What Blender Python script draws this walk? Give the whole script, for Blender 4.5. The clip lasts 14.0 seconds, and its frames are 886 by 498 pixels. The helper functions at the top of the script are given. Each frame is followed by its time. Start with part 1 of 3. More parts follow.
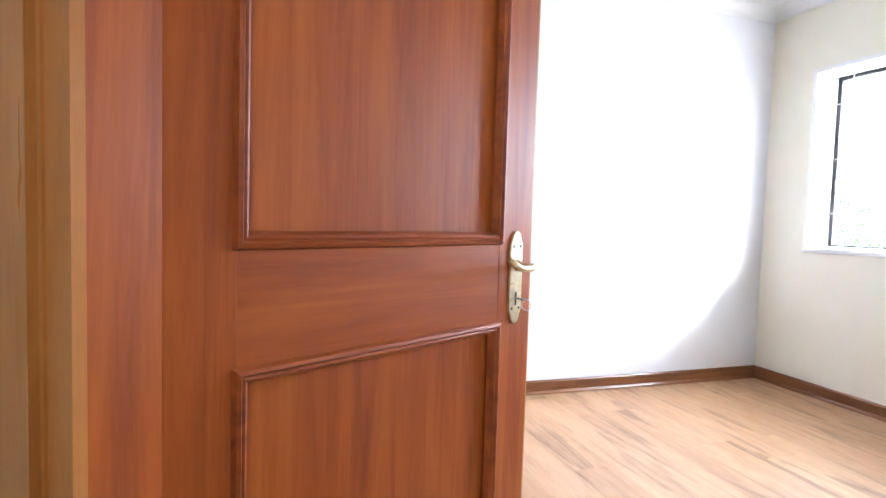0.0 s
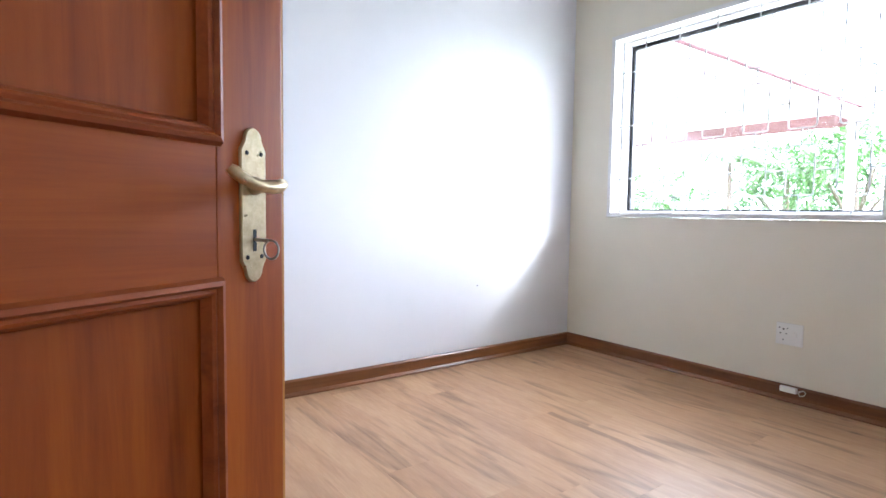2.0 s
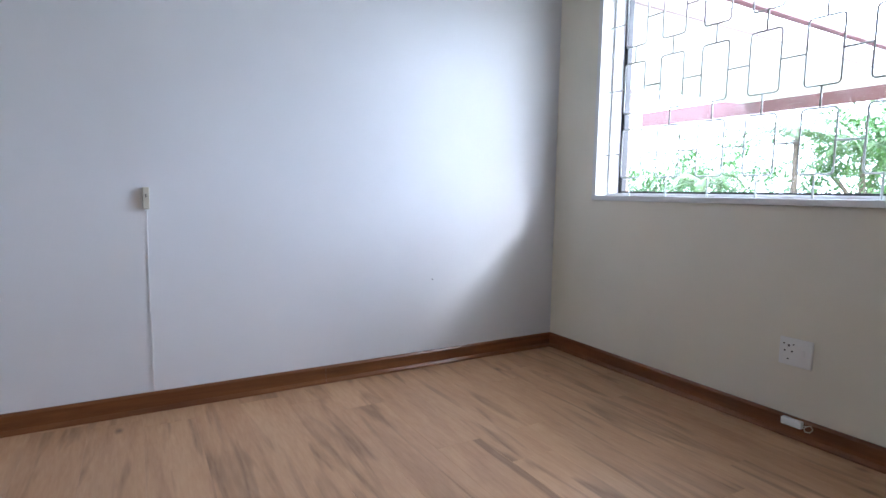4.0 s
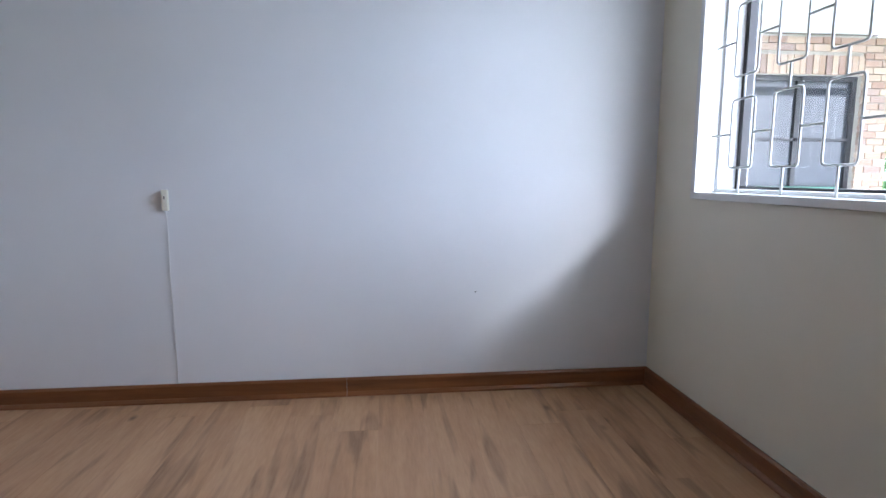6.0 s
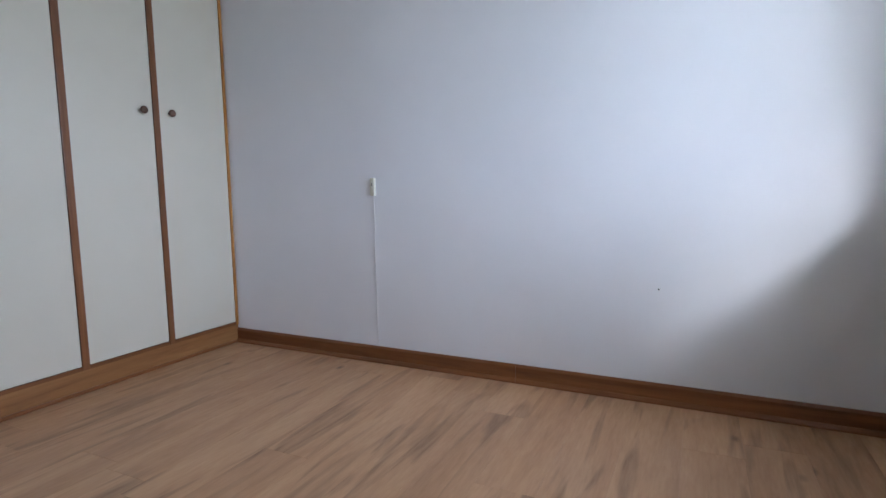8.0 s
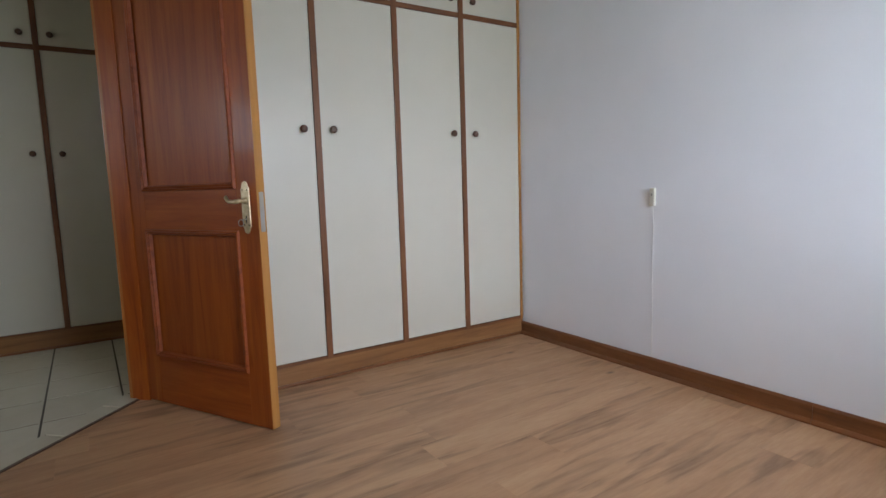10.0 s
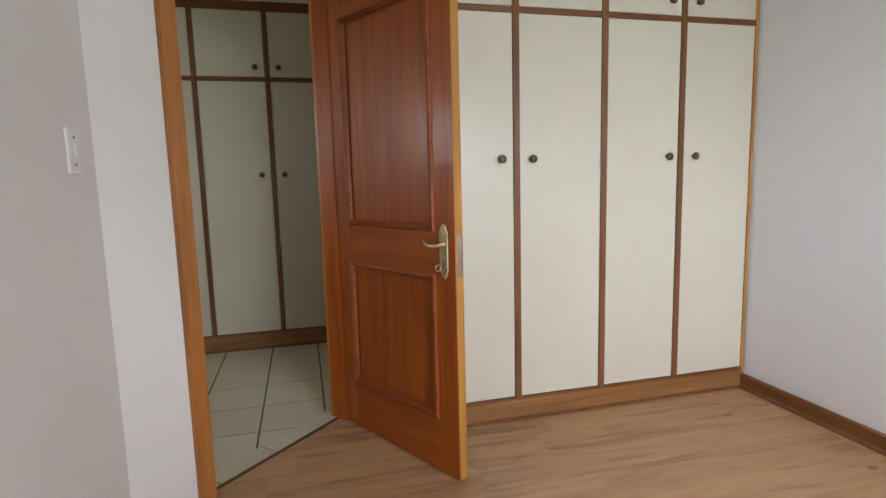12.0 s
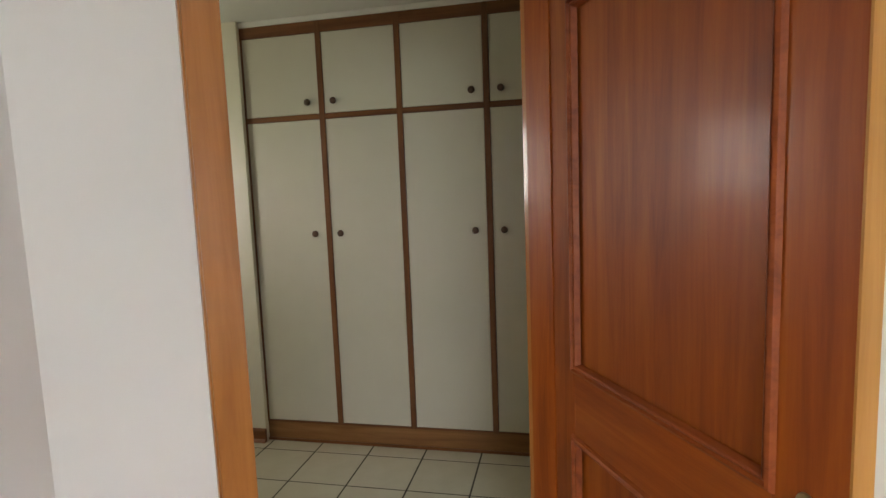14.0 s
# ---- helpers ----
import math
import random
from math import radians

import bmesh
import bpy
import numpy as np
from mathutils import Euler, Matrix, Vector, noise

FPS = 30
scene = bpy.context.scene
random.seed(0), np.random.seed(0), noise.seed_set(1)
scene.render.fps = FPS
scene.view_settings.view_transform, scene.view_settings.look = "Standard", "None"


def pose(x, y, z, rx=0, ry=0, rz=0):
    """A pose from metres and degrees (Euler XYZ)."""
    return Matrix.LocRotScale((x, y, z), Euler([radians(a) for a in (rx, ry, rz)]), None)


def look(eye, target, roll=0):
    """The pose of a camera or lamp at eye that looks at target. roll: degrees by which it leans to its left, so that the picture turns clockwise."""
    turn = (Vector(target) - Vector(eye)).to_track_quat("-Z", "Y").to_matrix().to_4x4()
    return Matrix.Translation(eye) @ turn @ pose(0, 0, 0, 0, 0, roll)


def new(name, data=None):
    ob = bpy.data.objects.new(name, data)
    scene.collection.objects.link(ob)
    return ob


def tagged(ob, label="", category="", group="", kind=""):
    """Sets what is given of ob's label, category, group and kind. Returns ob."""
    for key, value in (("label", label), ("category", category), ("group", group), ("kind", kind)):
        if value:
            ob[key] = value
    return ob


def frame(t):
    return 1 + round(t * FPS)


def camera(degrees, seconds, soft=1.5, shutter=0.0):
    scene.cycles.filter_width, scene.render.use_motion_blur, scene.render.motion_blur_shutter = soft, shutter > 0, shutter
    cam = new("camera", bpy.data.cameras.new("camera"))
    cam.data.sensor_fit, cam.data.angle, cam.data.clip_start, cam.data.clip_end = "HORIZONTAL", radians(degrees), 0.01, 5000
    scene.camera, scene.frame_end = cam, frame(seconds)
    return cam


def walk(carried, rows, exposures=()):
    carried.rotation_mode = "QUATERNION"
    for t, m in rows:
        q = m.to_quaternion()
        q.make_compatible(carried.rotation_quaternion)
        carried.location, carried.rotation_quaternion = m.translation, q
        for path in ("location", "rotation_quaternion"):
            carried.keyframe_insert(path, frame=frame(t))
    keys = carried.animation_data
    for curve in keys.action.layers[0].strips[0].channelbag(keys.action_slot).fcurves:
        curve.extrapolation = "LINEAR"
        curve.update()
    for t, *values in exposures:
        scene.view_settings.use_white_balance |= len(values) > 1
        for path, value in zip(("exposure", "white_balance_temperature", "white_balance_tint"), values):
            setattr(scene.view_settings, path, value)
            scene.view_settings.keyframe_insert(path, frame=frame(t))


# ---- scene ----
cam = camera(78.7, 14.0)
PATH = [
    (0, (-0.318, 0.549, 1.065), (0.293, 2.45, 0.955), 1.7),
    (0.5, (-0.303, 0.633, 1.031), (0.628, 2.4, 0.925), 1.8),
    (1, (-0.218, 0.767, 0.972), (0.88, 2.435, 0.875), 1.0),
    (1.5, (-0.135, 0.848, 0.947), (1.015, 2.48, 0.831), 1.1),
    (2, (-0.009, 0.912, 0.93), (1.167, 2.525, 0.798), 0.8),
    (2.2, (0.03, 0.936, 0.929), (1.221, 2.535, 0.774), 1.3),
    (4.5, (1.023, 0.95, 0.985), (1.877, 2.744, 0.753), 0.7),
    (5, (1.293, 0.925, 1.024), (1.963, 2.792, 0.768), 0.6),
    (5.5, (1.512, 0.954, 1.017), (1.963, 2.886, 0.766), 0.3),
    (6, (1.749, 1.057, 1.012), (1.952, 3.029, 0.747), 0.0),
    (6.5, (1.883, 1.155, 0.954), (1.914, 3.139, 0.701), -0.1),
    (7, (2.012, 1.215, 0.97), (1.783, 3.181, 0.68), -0.4),
    (7.5, (2.141, 1.192, 0.925), (1.62, 3.105, 0.662), -0.7),
    (8, (2.3, 1.172, 0.904), (1.442, 2.965, 0.678), -0.8),
    (8.5, (2.393, 1.145, 0.931), (1.286, 2.794, 0.692), -1.4),
    (9, (2.482, 1.124, 0.934), (1.149, 2.597, 0.702), -1.8),
    (11.3, (2.453, 1.137, 1.14), (0.597, 1.839, 0.885), -1.5),
    (11.5, (2.401, 1.131, 1.156), (0.529, 1.789, 0.903), -1.5),
    (12, (2.238, 1.148, 1.219), (0.318, 1.645, 0.961), -1.5),
    (12.5, (2.009, 1.188, 1.259), (0.05, 1.501, 1.011), -1.5),
    (13, (1.724, 1.248, 1.312), (-0.265, 1.352, 1.129), -1.6),
    (13.5, (1.406, 1.291, 1.418), (-0.584, 1.205, 1.232), -1.9),
    (14, (1.047, 1.33, 1.498), (-0.897, 0.91, 1.284), -2.2),
]
walk(cam, [(t, look(eye, target, roll)) for t, eye, target, roll in PATH],
     exposures=[(0, 2.6, 5750, 11), (1.0, 2.3, 5750, 11), (2.2, 1.7, 5700, 11), (4.3, 0.8, 5500, 11), (6.0, 0.6, 5500, 11), (9.0, 0.65, 5800, 11), (11.5, 1.15, 6550, 10), (14, 1.4, 7000, 10)])

# ---------------------------------------------------------------- light
world = bpy.data.worlds.new("sky")
scene.world = world
world.use_nodes = True
wn = world.node_tree.nodes
sky = wn.new("ShaderNodeTexSky")
sky.sky_type = "NISHITA"
sky.sun_disc = False
sky.sun_elevation, sky.sun_rotation = radians(27), radians(152)
sky.dust_density = 4.0
haze = wn.new("ShaderNodeMix")
haze.data_type = "RGBA"
haze.inputs[0].default_value = 0.6
haze.inputs[7].default_value = (58.0, 62.0, 70.0, 1)
wn["Background"].inputs["Strength"].default_value = 0.15
world.node_tree.links.new(sky.outputs[0], haze.inputs[6])
world.node_tree.links.new(haze.outputs[2], wn["Background"].inputs["Color"])
sun = new("sun", bpy.data.lights.new("sun", "SUN"))
sun.data.energy, sun.data.angle, sun.data.color = 3.0, radians(14), (1.0, 0.99, 0.97)
sun.matrix_world = look((5.2, -10.0, 5.8), (0, 0, 0))
# daylight of the open sky through the bedroom window
skyl = new("window_daylight", bpy.data.lights.new("window_daylight", "AREA"))
skyl.data.shape, skyl.data.size, skyl.data.size_y = "RECTANGLE", 1.50, 1.25
skyl.data.energy, skyl.data.color = 14.0, (0.83, 0.91, 1.0)
skyl.data.spread = radians(118)
skyl.matrix_world = look((3.46, 2.42, 1.60), (2.46, 2.40, 1.22))
# warm fill lamp added to the hall, in an unseen opening at its end
hallfill = new("hall_fill", bpy.data.lights.new("hall_fill", "AREA"))
hallfill.data.shape, hallfill.data.size, hallfill.data.size_y = "RECTANGLE", 0.6, 0.55
hallfill.data.energy, hallfill.data.color = 2.8, (1.0, 0.93, 0.80)
hallfill.matrix_world = look((-0.9, -1.62, 1.675), (-0.9, 0.0, 1.3))


# ---------------------------------------------------------------- materials
def mat(name, base, rough=0.6, metal=0.0, spec=0.5):
    m = bpy.data.materials.new(name)
    m.use_nodes = True
    b = m.node_tree.nodes["Principled BSDF"]
    b.inputs["Base Color"].default_value = (*base, 1)
    b.inputs["Roughness"].default_value = rough
    b.inputs["Metallic"].default_value = metal
    b.inputs["Specular IOR Level"].default_value = spec
    return m


def nd(m, kind, **kw):
    n = m.node_tree.nodes.new(kind)
    for k, v in kw.items():
        n.inputs[k.replace("_", " ")].default_value = v
    return n


def ln(m, a, b):
    m.node_tree.links.new(a, b)


def coords(m, scale, kind="Object", spin=0.0):
    tc = nd(m, "ShaderNodeTexCoord")
    mp = nd(m, "ShaderNodeMapping")
    mp.inputs["Scale"].default_value = scale
    mp.inputs["Rotation"].default_value = (0, 0, spin)
    ln(m, tc.outputs[kind], mp.inputs["Vector"])
    return mp.outputs["Vector"]


def noise_n(m, vec, scale, detail=4, rough=0.6, dist=0.0):
    n = nd(m, "ShaderNodeTexNoise", Scale=scale, Detail=detail, Roughness=rough, Distortion=dist)
    ln(m, vec, n.inputs["Vector"])
    return n.outputs["Fac"]


def ramp(m, fac, stops):
    r = nd(m, "ShaderNodeValToRGB")
    e = r.color_ramp.elements
    while len(e) < len(stops):
        e.new(0.5)
    for k, (p, c) in zip(e, stops):
        k.position, k.color = p, (*c, 1)
    ln(m, fac, r.inputs["Fac"])
    return r.outputs["Color"]


def mix(m, fac, a, b, mode="MIX"):
    x = nd(m, "ShaderNodeMix")
    x.data_type, x.blend_type = "RGBA", mode
    if isinstance(fac, float):
        x.inputs[0].default_value = fac
    else:
        ln(m, fac, x.inputs[0])
    for s, v in ((6, a), (7, b)):
        if isinstance(v, tuple):
            x.inputs[s].default_value = (*v, 1)
        else:
            ln(m, v, x.inputs[s])
    return x.outputs[2]


def bsdf(m):
    return m.node_tree.nodes["Principled BSDF"]


def bump(m, h, strength=0.2, dist=0.002):
    b = nd(m, "ShaderNodeBump", Strength=strength, Distance=dist)
    ln(m, h, b.inputs["Height"])
    ln(m, b.outputs["Normal"], bsdf(m).inputs["Normal"])


def plaster(name, a, b, rough=0.55):
    m = mat(name, a, rough)
    v = coords(m, (1, 1, 1))
    big = noise_n(m, v, 1.7, 3)
    fine = noise_n(m, v, 90, 5)
    ln(m, ramp(m, big, [(0.3, a), (0.7, b)]), bsdf(m).inputs["Base Color"])
    bump(m, fine, 0.12, 0.002)
    return m


def wood(name, dark, mid, light, axis="z", rough=0.3, coat=0.0, grain=1.0, per_object=False):
    m = mat(name, mid, rough, 0.0, 0.35)
    s = {"x": (0.9, 14, 14), "y": (14, 0.9, 14), "z": (14, 14, 0.9)}[axis]
    v = coords(m, tuple(q * grain for q in s))
    if per_object:
        oi = nd(m, "ShaderNodeObjectInfo")
        ad = nd(m, "ShaderNodeVectorMath")
        sc = nd(m, "ShaderNodeVectorMath")
        sc.operation = "SCALE"
        sc.inputs[0].default_value = (37.0, 53.0, 71.0)
        ln(m, oi.outputs["Random"], sc.inputs["Scale"])
        ln(m, v, ad.inputs[0])
        ln(m, sc.outputs[0], ad.inputs[1])
        v = ad.outputs[0]
    g = noise_n(m, v, 1.6, 6, 0.65, 0.6)
    f = noise_n(m, v, 9.0, 4, 0.6)
    c = ramp(m, g, [(0.28, dark), (0.5, mid), (0.75, light)])
    c = mix(m, 0.10, c, ramp(m, f, [(0.35, dark), (0.65, light)]))
    wide = noise_n(m, coords(m, tuple(q * grain * 0.25 for q in s)), 1.0, 3)
    c = mix(m, ramp(m, wide, [(0.35, (0.0,) * 3), (0.75, (0.45,) * 3)]), c, dark)
    ln(m, c, bsdf(m).inputs["Base Color"])
    r = ramp(m, g, [(0.2, (rough + 0.08,) * 3), (0.8, (rough - 0.05,) * 3)])
    ln(m, r, bsdf(m).inputs["Roughness"])
    bsdf(m).inputs["Coat Weight"].default_value = coat
    bsdf(m).inputs["Coat Roughness"].default_value = 0.12
    bump(m, g, 0.05, 0.0006)
    return m


# a trace of the daylight's blue is put into the north wall's white
WHITE = plaster("daylight_tinted_white_paint", (0.75, 0.755, 0.78), (0.79, 0.795, 0.82), 0.5)
WHITE_N = plaster("plain_white_paint", (0.76, 0.75, 0.74), (0.80, 0.79, 0.78), 0.5)
CREAM = plaster("cream_wall_paint", (0.74, 0.70, 0.59), (0.79, 0.75, 0.64), 0.5)
CEIL = plaster("ceiling_paint", (0.78, 0.78, 0.77), (0.82, 0.82, 0.80), 0.7)
DOORWOOD = wood("varnished_door_wood", (0.19, 0.030, 0.003), (0.33, 0.070, 0.006), (0.44, 0.118, 0.010), "z", 0.42, 0.06)
DOORWOOD_H = wood("varnished_rail_wood", (0.20, 0.032, 0.003), (0.33, 0.070, 0.006), (0.44, 0.118, 0.010), "x", 0.42, 0.06)
BEADWOOD = wood("panel_bead_wood", (0.15, 0.025, 0.004), (0.28, 0.058, 0.008), (0.38, 0.095, 0.013), "x", 0.5, 0.0)
EDGEWOOD = wood("pale_door_edge_wood", (0.34, 0.14, 0.03), (0.48, 0.22, 0.05), (0.58, 0.29, 0.08), "z", 0.4, 0.2)
FRAMEWOOD = wood("varnished_frame_wood", (0.30, 0.10, 0.022), (0.42, 0.16, 0.035), (0.52, 0.22, 0.06), "z", 0.3, 0.4)
SKIRT = wood("skirting_wood", (0.11, 0.037, 0.012), (0.20, 0.072, 0.022), (0.30, 0.118, 0.04), "x", 0.32, 0.3)
SKIRT_Y = wood("skirting_wood_across", (0.11, 0.037, 0.012), (0.20, 0.072, 0.022), (0.30, 0.118, 0.04), "y", 0.32, 0.3)
TRIM_Z = wood("wardrobe_trim_wood", (0.10, 0.036, 0.013), (0.19, 0.072, 0.024), (0.28, 0.115, 0.042), "z", 0.4, 0.2)
TRIM_Y = wood("wardrobe_rail_wood", (0.10, 0.036, 0.013), (0.19, 0.072, 0.024), (0.28, 0.115, 0.042), "y", 0.4, 0.2)
PLINTH = wood("wardrobe_plinth_wood", (0.17, 0.07, 0.024), (0.27, 0.125, 0.042), (0.36, 0.18, 0.07), "y", 0.4, 0.2)
KNOBWOOD = wood("knob_wood", (0.05, 0.022, 0.012), (0.09, 0.04, 0.022), (0.14, 0.065, 0.035), "z", 0.3, 0.4)
MELAMINE = plaster("cream_melamine", (0.59, 0.555, 0.465), (0.62, 0.585, 0.495), 0.35)
PLASTIC = mat("white_plastic", (0.80, 0.80, 0.78), 0.35)
PLASTIC_OLD = mat("ivory_plastic", (0.72, 0.69, 0.58), 0.4)
DARK = mat("dark_holes", (0.01, 0.01, 0.01), 0.6)
METALFRAME = mat("dark_bronze_frame", (0.03, 0.028, 0.03), 0.4, 0.3)
GRILLE = mat("white_enamel_steel", (0.50, 0.50, 0.50), 0.4)
STEEL = mat("worn_steel", (0.5, 0.48, 0.45), 0.35, 1.0)
WHITEGLOSS = mat("white_gloss_paint", (0.80, 0.80, 0.80), 0.25)


def brass():
    m = mat("worn_brass", (0.62, 0.50, 0.30), 0.3, 1.0)
    v = coords(m, (1, 1, 1))
    n = noise_n(m, v, 60, 5)
    ln(m, ramp(m, n, [(0.3, (0.50, 0.40, 0.24)), (0.7, (0.72, 0.62, 0.42))]), bsdf(m).inputs["Base Color"])
    ln(m, ramp(m, n, [(0.3, (0.45,) * 3), (0.7, (0.25,) * 3)]), bsdf(m).inputs["Roughness"])
    return m


BRASS = brass()


def plank_mat():
    m = mat("laminate_planks", (0.4, 0.25, 0.16), 0.42)
    tc = nd(m, "ShaderNodeTexCoord")
    oi = nd(m, "ShaderNodeObjectInfo")
    off = nd(m, "ShaderNodeVectorMath")
    off.operation = "SCALE"
    off.inputs[0].default_value = (31.0, 47.0, 13.0)
    ln(m, oi.outputs["Random"], off.inputs["Scale"])
    ad = nd(m, "ShaderNodeVectorMath")
    ln(m, tc.outputs["Object"], ad.inputs[0])
    ln(m, off.outputs[0], ad.inputs[1])
    mp = nd(m, "ShaderNodeMapping")
    mp.inputs["Scale"].default_value = (7.0, 0.8, 1)
    ln(m, ad.outputs[0], mp.inputs["Vector"])
    v = mp.outputs[0]
    g = noise_n(m, v, 1.3, 5, 0.6, 0.8)
    streak = noise_n(m, v, 1.9, 2, 0.45, 1.0)
    f = noise_n(m, v, 14, 4, 0.6)
    tone = ramp(m, oi.outputs["Random"], [(0.0, (0.36, 0.20, 0.125)), (0.5, (0.43, 0.255, 0.165)), (1.0, (0.49, 0.305, 0.205))])
    c = mix(m, 0.55, tone, ramp(m, g, [(0.3, (0.30, 0.165, 0.10)), (0.5, (0.44, 0.265, 0.17)), (0.72, (0.54, 0.345, 0.235))]))
    c = mix(m, ramp(m, streak, [(0.53, (0, 0, 0)), (0.69, (0.75, 0.75, 0.75))]), c, (0.19, 0.105, 0.064))
    c = mix(m, 0.10, c, ramp(m, f, [(0.35, (0.16, 0.09, 0.055)), (0.65, (0.55, 0.38, 0.27))]))
    # knots
    kv = nd(m, "ShaderNodeMapping")
    kv.inputs["Scale"].default_value = (4.2, 2.2, 1)
    ln(m, ad.outputs[0], kv.inputs["Vector"])
    vo = nd(m, "ShaderNodeTexVoronoi", Scale=1.0)
    ln(m, kv.outputs[0], vo.inputs["Vector"])
    knot = ramp(m, vo.outputs["Distance"], [(0.02, (0.9, 0.9, 0.9)), (0.085, (0, 0, 0))])
    c = mix(m, knot, c, (0.13, 0.075, 0.05))
    c = mix(m, 1.0, c, (1.06, 1.01, 0.81), "MULTIPLY")
    ln(m, c, bsdf(m).inputs["Base Color"])
    ln(m, ramp(m, f, [(0.3, (0.48,) * 3), (0.7, (0.36,) * 3)]), bsdf(m).inputs["Roughness"])
    bump(m, f, 0.08, 0.001)
    return m


PLANK = plank_mat()


def tile_mat():
    m = mat("cream_floor_tile", (0.62, 0.58, 0.46), 0.16)
    v = coords(m, (1, 1, 1))
    n = noise_n(m, v, 7, 5)
    oi = nd(m, "ShaderNodeObjectInfo")
    c = ramp(m, n, [(0.3, (0.58, 0.54, 0.43)), (0.7, (0.66, 0.62, 0.51))])
    c = mix(m, 0.3, c, ramp(m, oi.outputs["Random"], [(0, (0.54, 0.50, 0.40)), (1, (0.68, 0.64, 0.54))]))
    ln(m, c, bsdf(m).inputs["Base Color"])
    ln(m, ramp(m, n, [(0.3, (0.22,) * 3), (0.7, (0.13,) * 3)]), bsdf(m).inputs["Roughness"])
    return m


TILE = tile_mat()
GROUT = plaster("dark_grout", (0.05, 0.042, 0.035), (0.08, 0.068, 0.055), 0.9)


def glass():
    m = bpy.data.materials.new("window_glass")
    m.use_nodes = True
    nt = m.node_tree
    nt.nodes.clear()
    o = nt.nodes.new("ShaderNodeOutputMaterial")
    t = nt.nodes.new("ShaderNodeBsdfTransparent")
    g = nt.nodes.new("ShaderNodeBsdfGlossy")
    g.inputs["Roughness"].default_value = 0.02
    x = nt.nodes.new("ShaderNodeMixShader")
    x.inputs[0].default_value = 0.05
    nt.links.new(t.outputs[0], x.inputs[1])
    nt.links.new(g.outputs[0], x.inputs[2])
    nt.links.new(x.outputs[0], o.inputs["Surface"])
    return m


GLASS = glass()
DARKGLASS = mat("dark_window_glass", (0.02, 0.025, 0.03), 0.06)


# ---------------------------------------------------------------- mesh helpers
def mesh(name, bm, material, parent=None, label="", smooth=False):
    me = bpy.data.meshes.new(name)
    bmesh.ops.recalc_face_normals(bm, faces=bm.faces)
    if smooth:
        for f in bm.faces:
            f.smooth = True
    bm.to_mesh(me)
    bm.free()
    me.materials.append(material)
    ob = new(name, me)
    if parent:
        ob.parent = parent
    if label:
        tagged(ob, label)
    return ob


def part(name, bm, material, parent, label="", smooth=False):
    return mesh(name, bm, material, parent, label, smooth)


def box(bm, x0, y0, z0, x1, y1, z1, bevel=0.0):
    r = bmesh.ops.create_cube(bm, size=1)
    vs = r["verts"]
    for v in vs:
        v.co = Vector((x0 + (v.co.x + 0.5) * (x1 - x0), y0 + (v.co.y + 0.5) * (y1 - y0), z0 + (v.co.z + 0.5) * (z1 - z0)))
    if bevel:
        es = list({e for v in vs for e in v.link_edges})
        bmesh.ops.bevel(bm, geom=es, offset=bevel, segments=2, affect="EDGES", profile=0.6)
    return bm


def bx(x0, y0, z0, x1, y1, z1, bevel=0.0):
    return box(bmesh.new(), x0, y0, z0, x1, y1, z1, bevel)


def prism(pts, z0, z1, bm=None):
    bm = bm or bmesh.new()
    lo = [bm.verts.new((x, y, z0)) for x, y in pts]
    hi = [bm.verts.new((x, y, z1)) for x, y in pts]
    bm.faces.new(lo)
    bm.faces.new(hi)
    n = len(pts)
    for i in range(n):
        bm.faces.new((lo[i], lo[(i + 1) % n], hi[(i + 1) % n], hi[i]))
    return bm


def lathe(bm, prof, m, seg=20):
    """Spin a profile of (radius, height) round its own z axis, then place it by m."""
    rings = []
    for r, h in prof:
        rings.append([bm.verts.new(m @ Vector((r * math.cos(a), r * math.sin(a), h))) for a in [math.tau * i / seg for i in range(seg)]])
    for a, b in zip(rings, rings[1:]):
        for i in range(seg):
            bm.faces.new((a[i], a[(i + 1) % seg], b[(i + 1) % seg], b[i]))
    bm.faces.new(rings[0])
    bm.faces.new(rings[-1])
    return bm


def tube(bm, pts, r, seg=8, closed=False, radii=None):
    pts = [Vector(p) for p in pts]
    n = len(pts)
    rings = []
    up = Vector((0.01, 0.02, 1)).normalized()
    for i, p in enumerate(pts):
        a = pts[(i - 1) % n] if closed or i else p
        b = pts[(i + 1) % n] if closed or i < n - 1 else p
        d = (b - a).normalized()
        u = d.cross(up if abs(d.dot(up)) < 0.9 else Vector((1, 0.03, 0))).normalized()
        w = d.cross(u)
        rr = radii[i] if radii else r
        rings.append([bm.verts.new(p + rr * (math.cos(q) * u + math.sin(q) * w)) for q in [math.tau * k / seg for k in range(seg)]])
    pairs = list(zip(rings, rings[1:])) + ([(rings[-1], rings[0])] if closed else [])
    for a, b in pairs:
        shift = min(range(seg), key=lambda k: (a[0].co - b[k].co).length)
        for i in range(seg):
            bm.faces.new((a[i], a[(i + 1) % seg], b[(i + 1 + shift) % seg], b[(i + shift) % seg]))
    if not closed:
        bm.faces.new(rings[0])
        bm.faces.new(rings[-1])
    return bm


def thing(name, label, category, at=(0, 0, 0), group="", m=None):
    ob = new(name)
    ob.matrix_world = m if m else Matrix.Translation(at)
    ob.empty_display_size = 0.1
    return tagged(ob, label, category, group)


def structure(ob, label, category):
    return tagged(ob, label, category, kind="structure")


R2 = math.sqrt(2)


def dg(s, n):
    """Plan place on the slanting doorway wall: s along it, n out into the bedroom."""
    return ((s + n) / R2, (n - s) / R2)


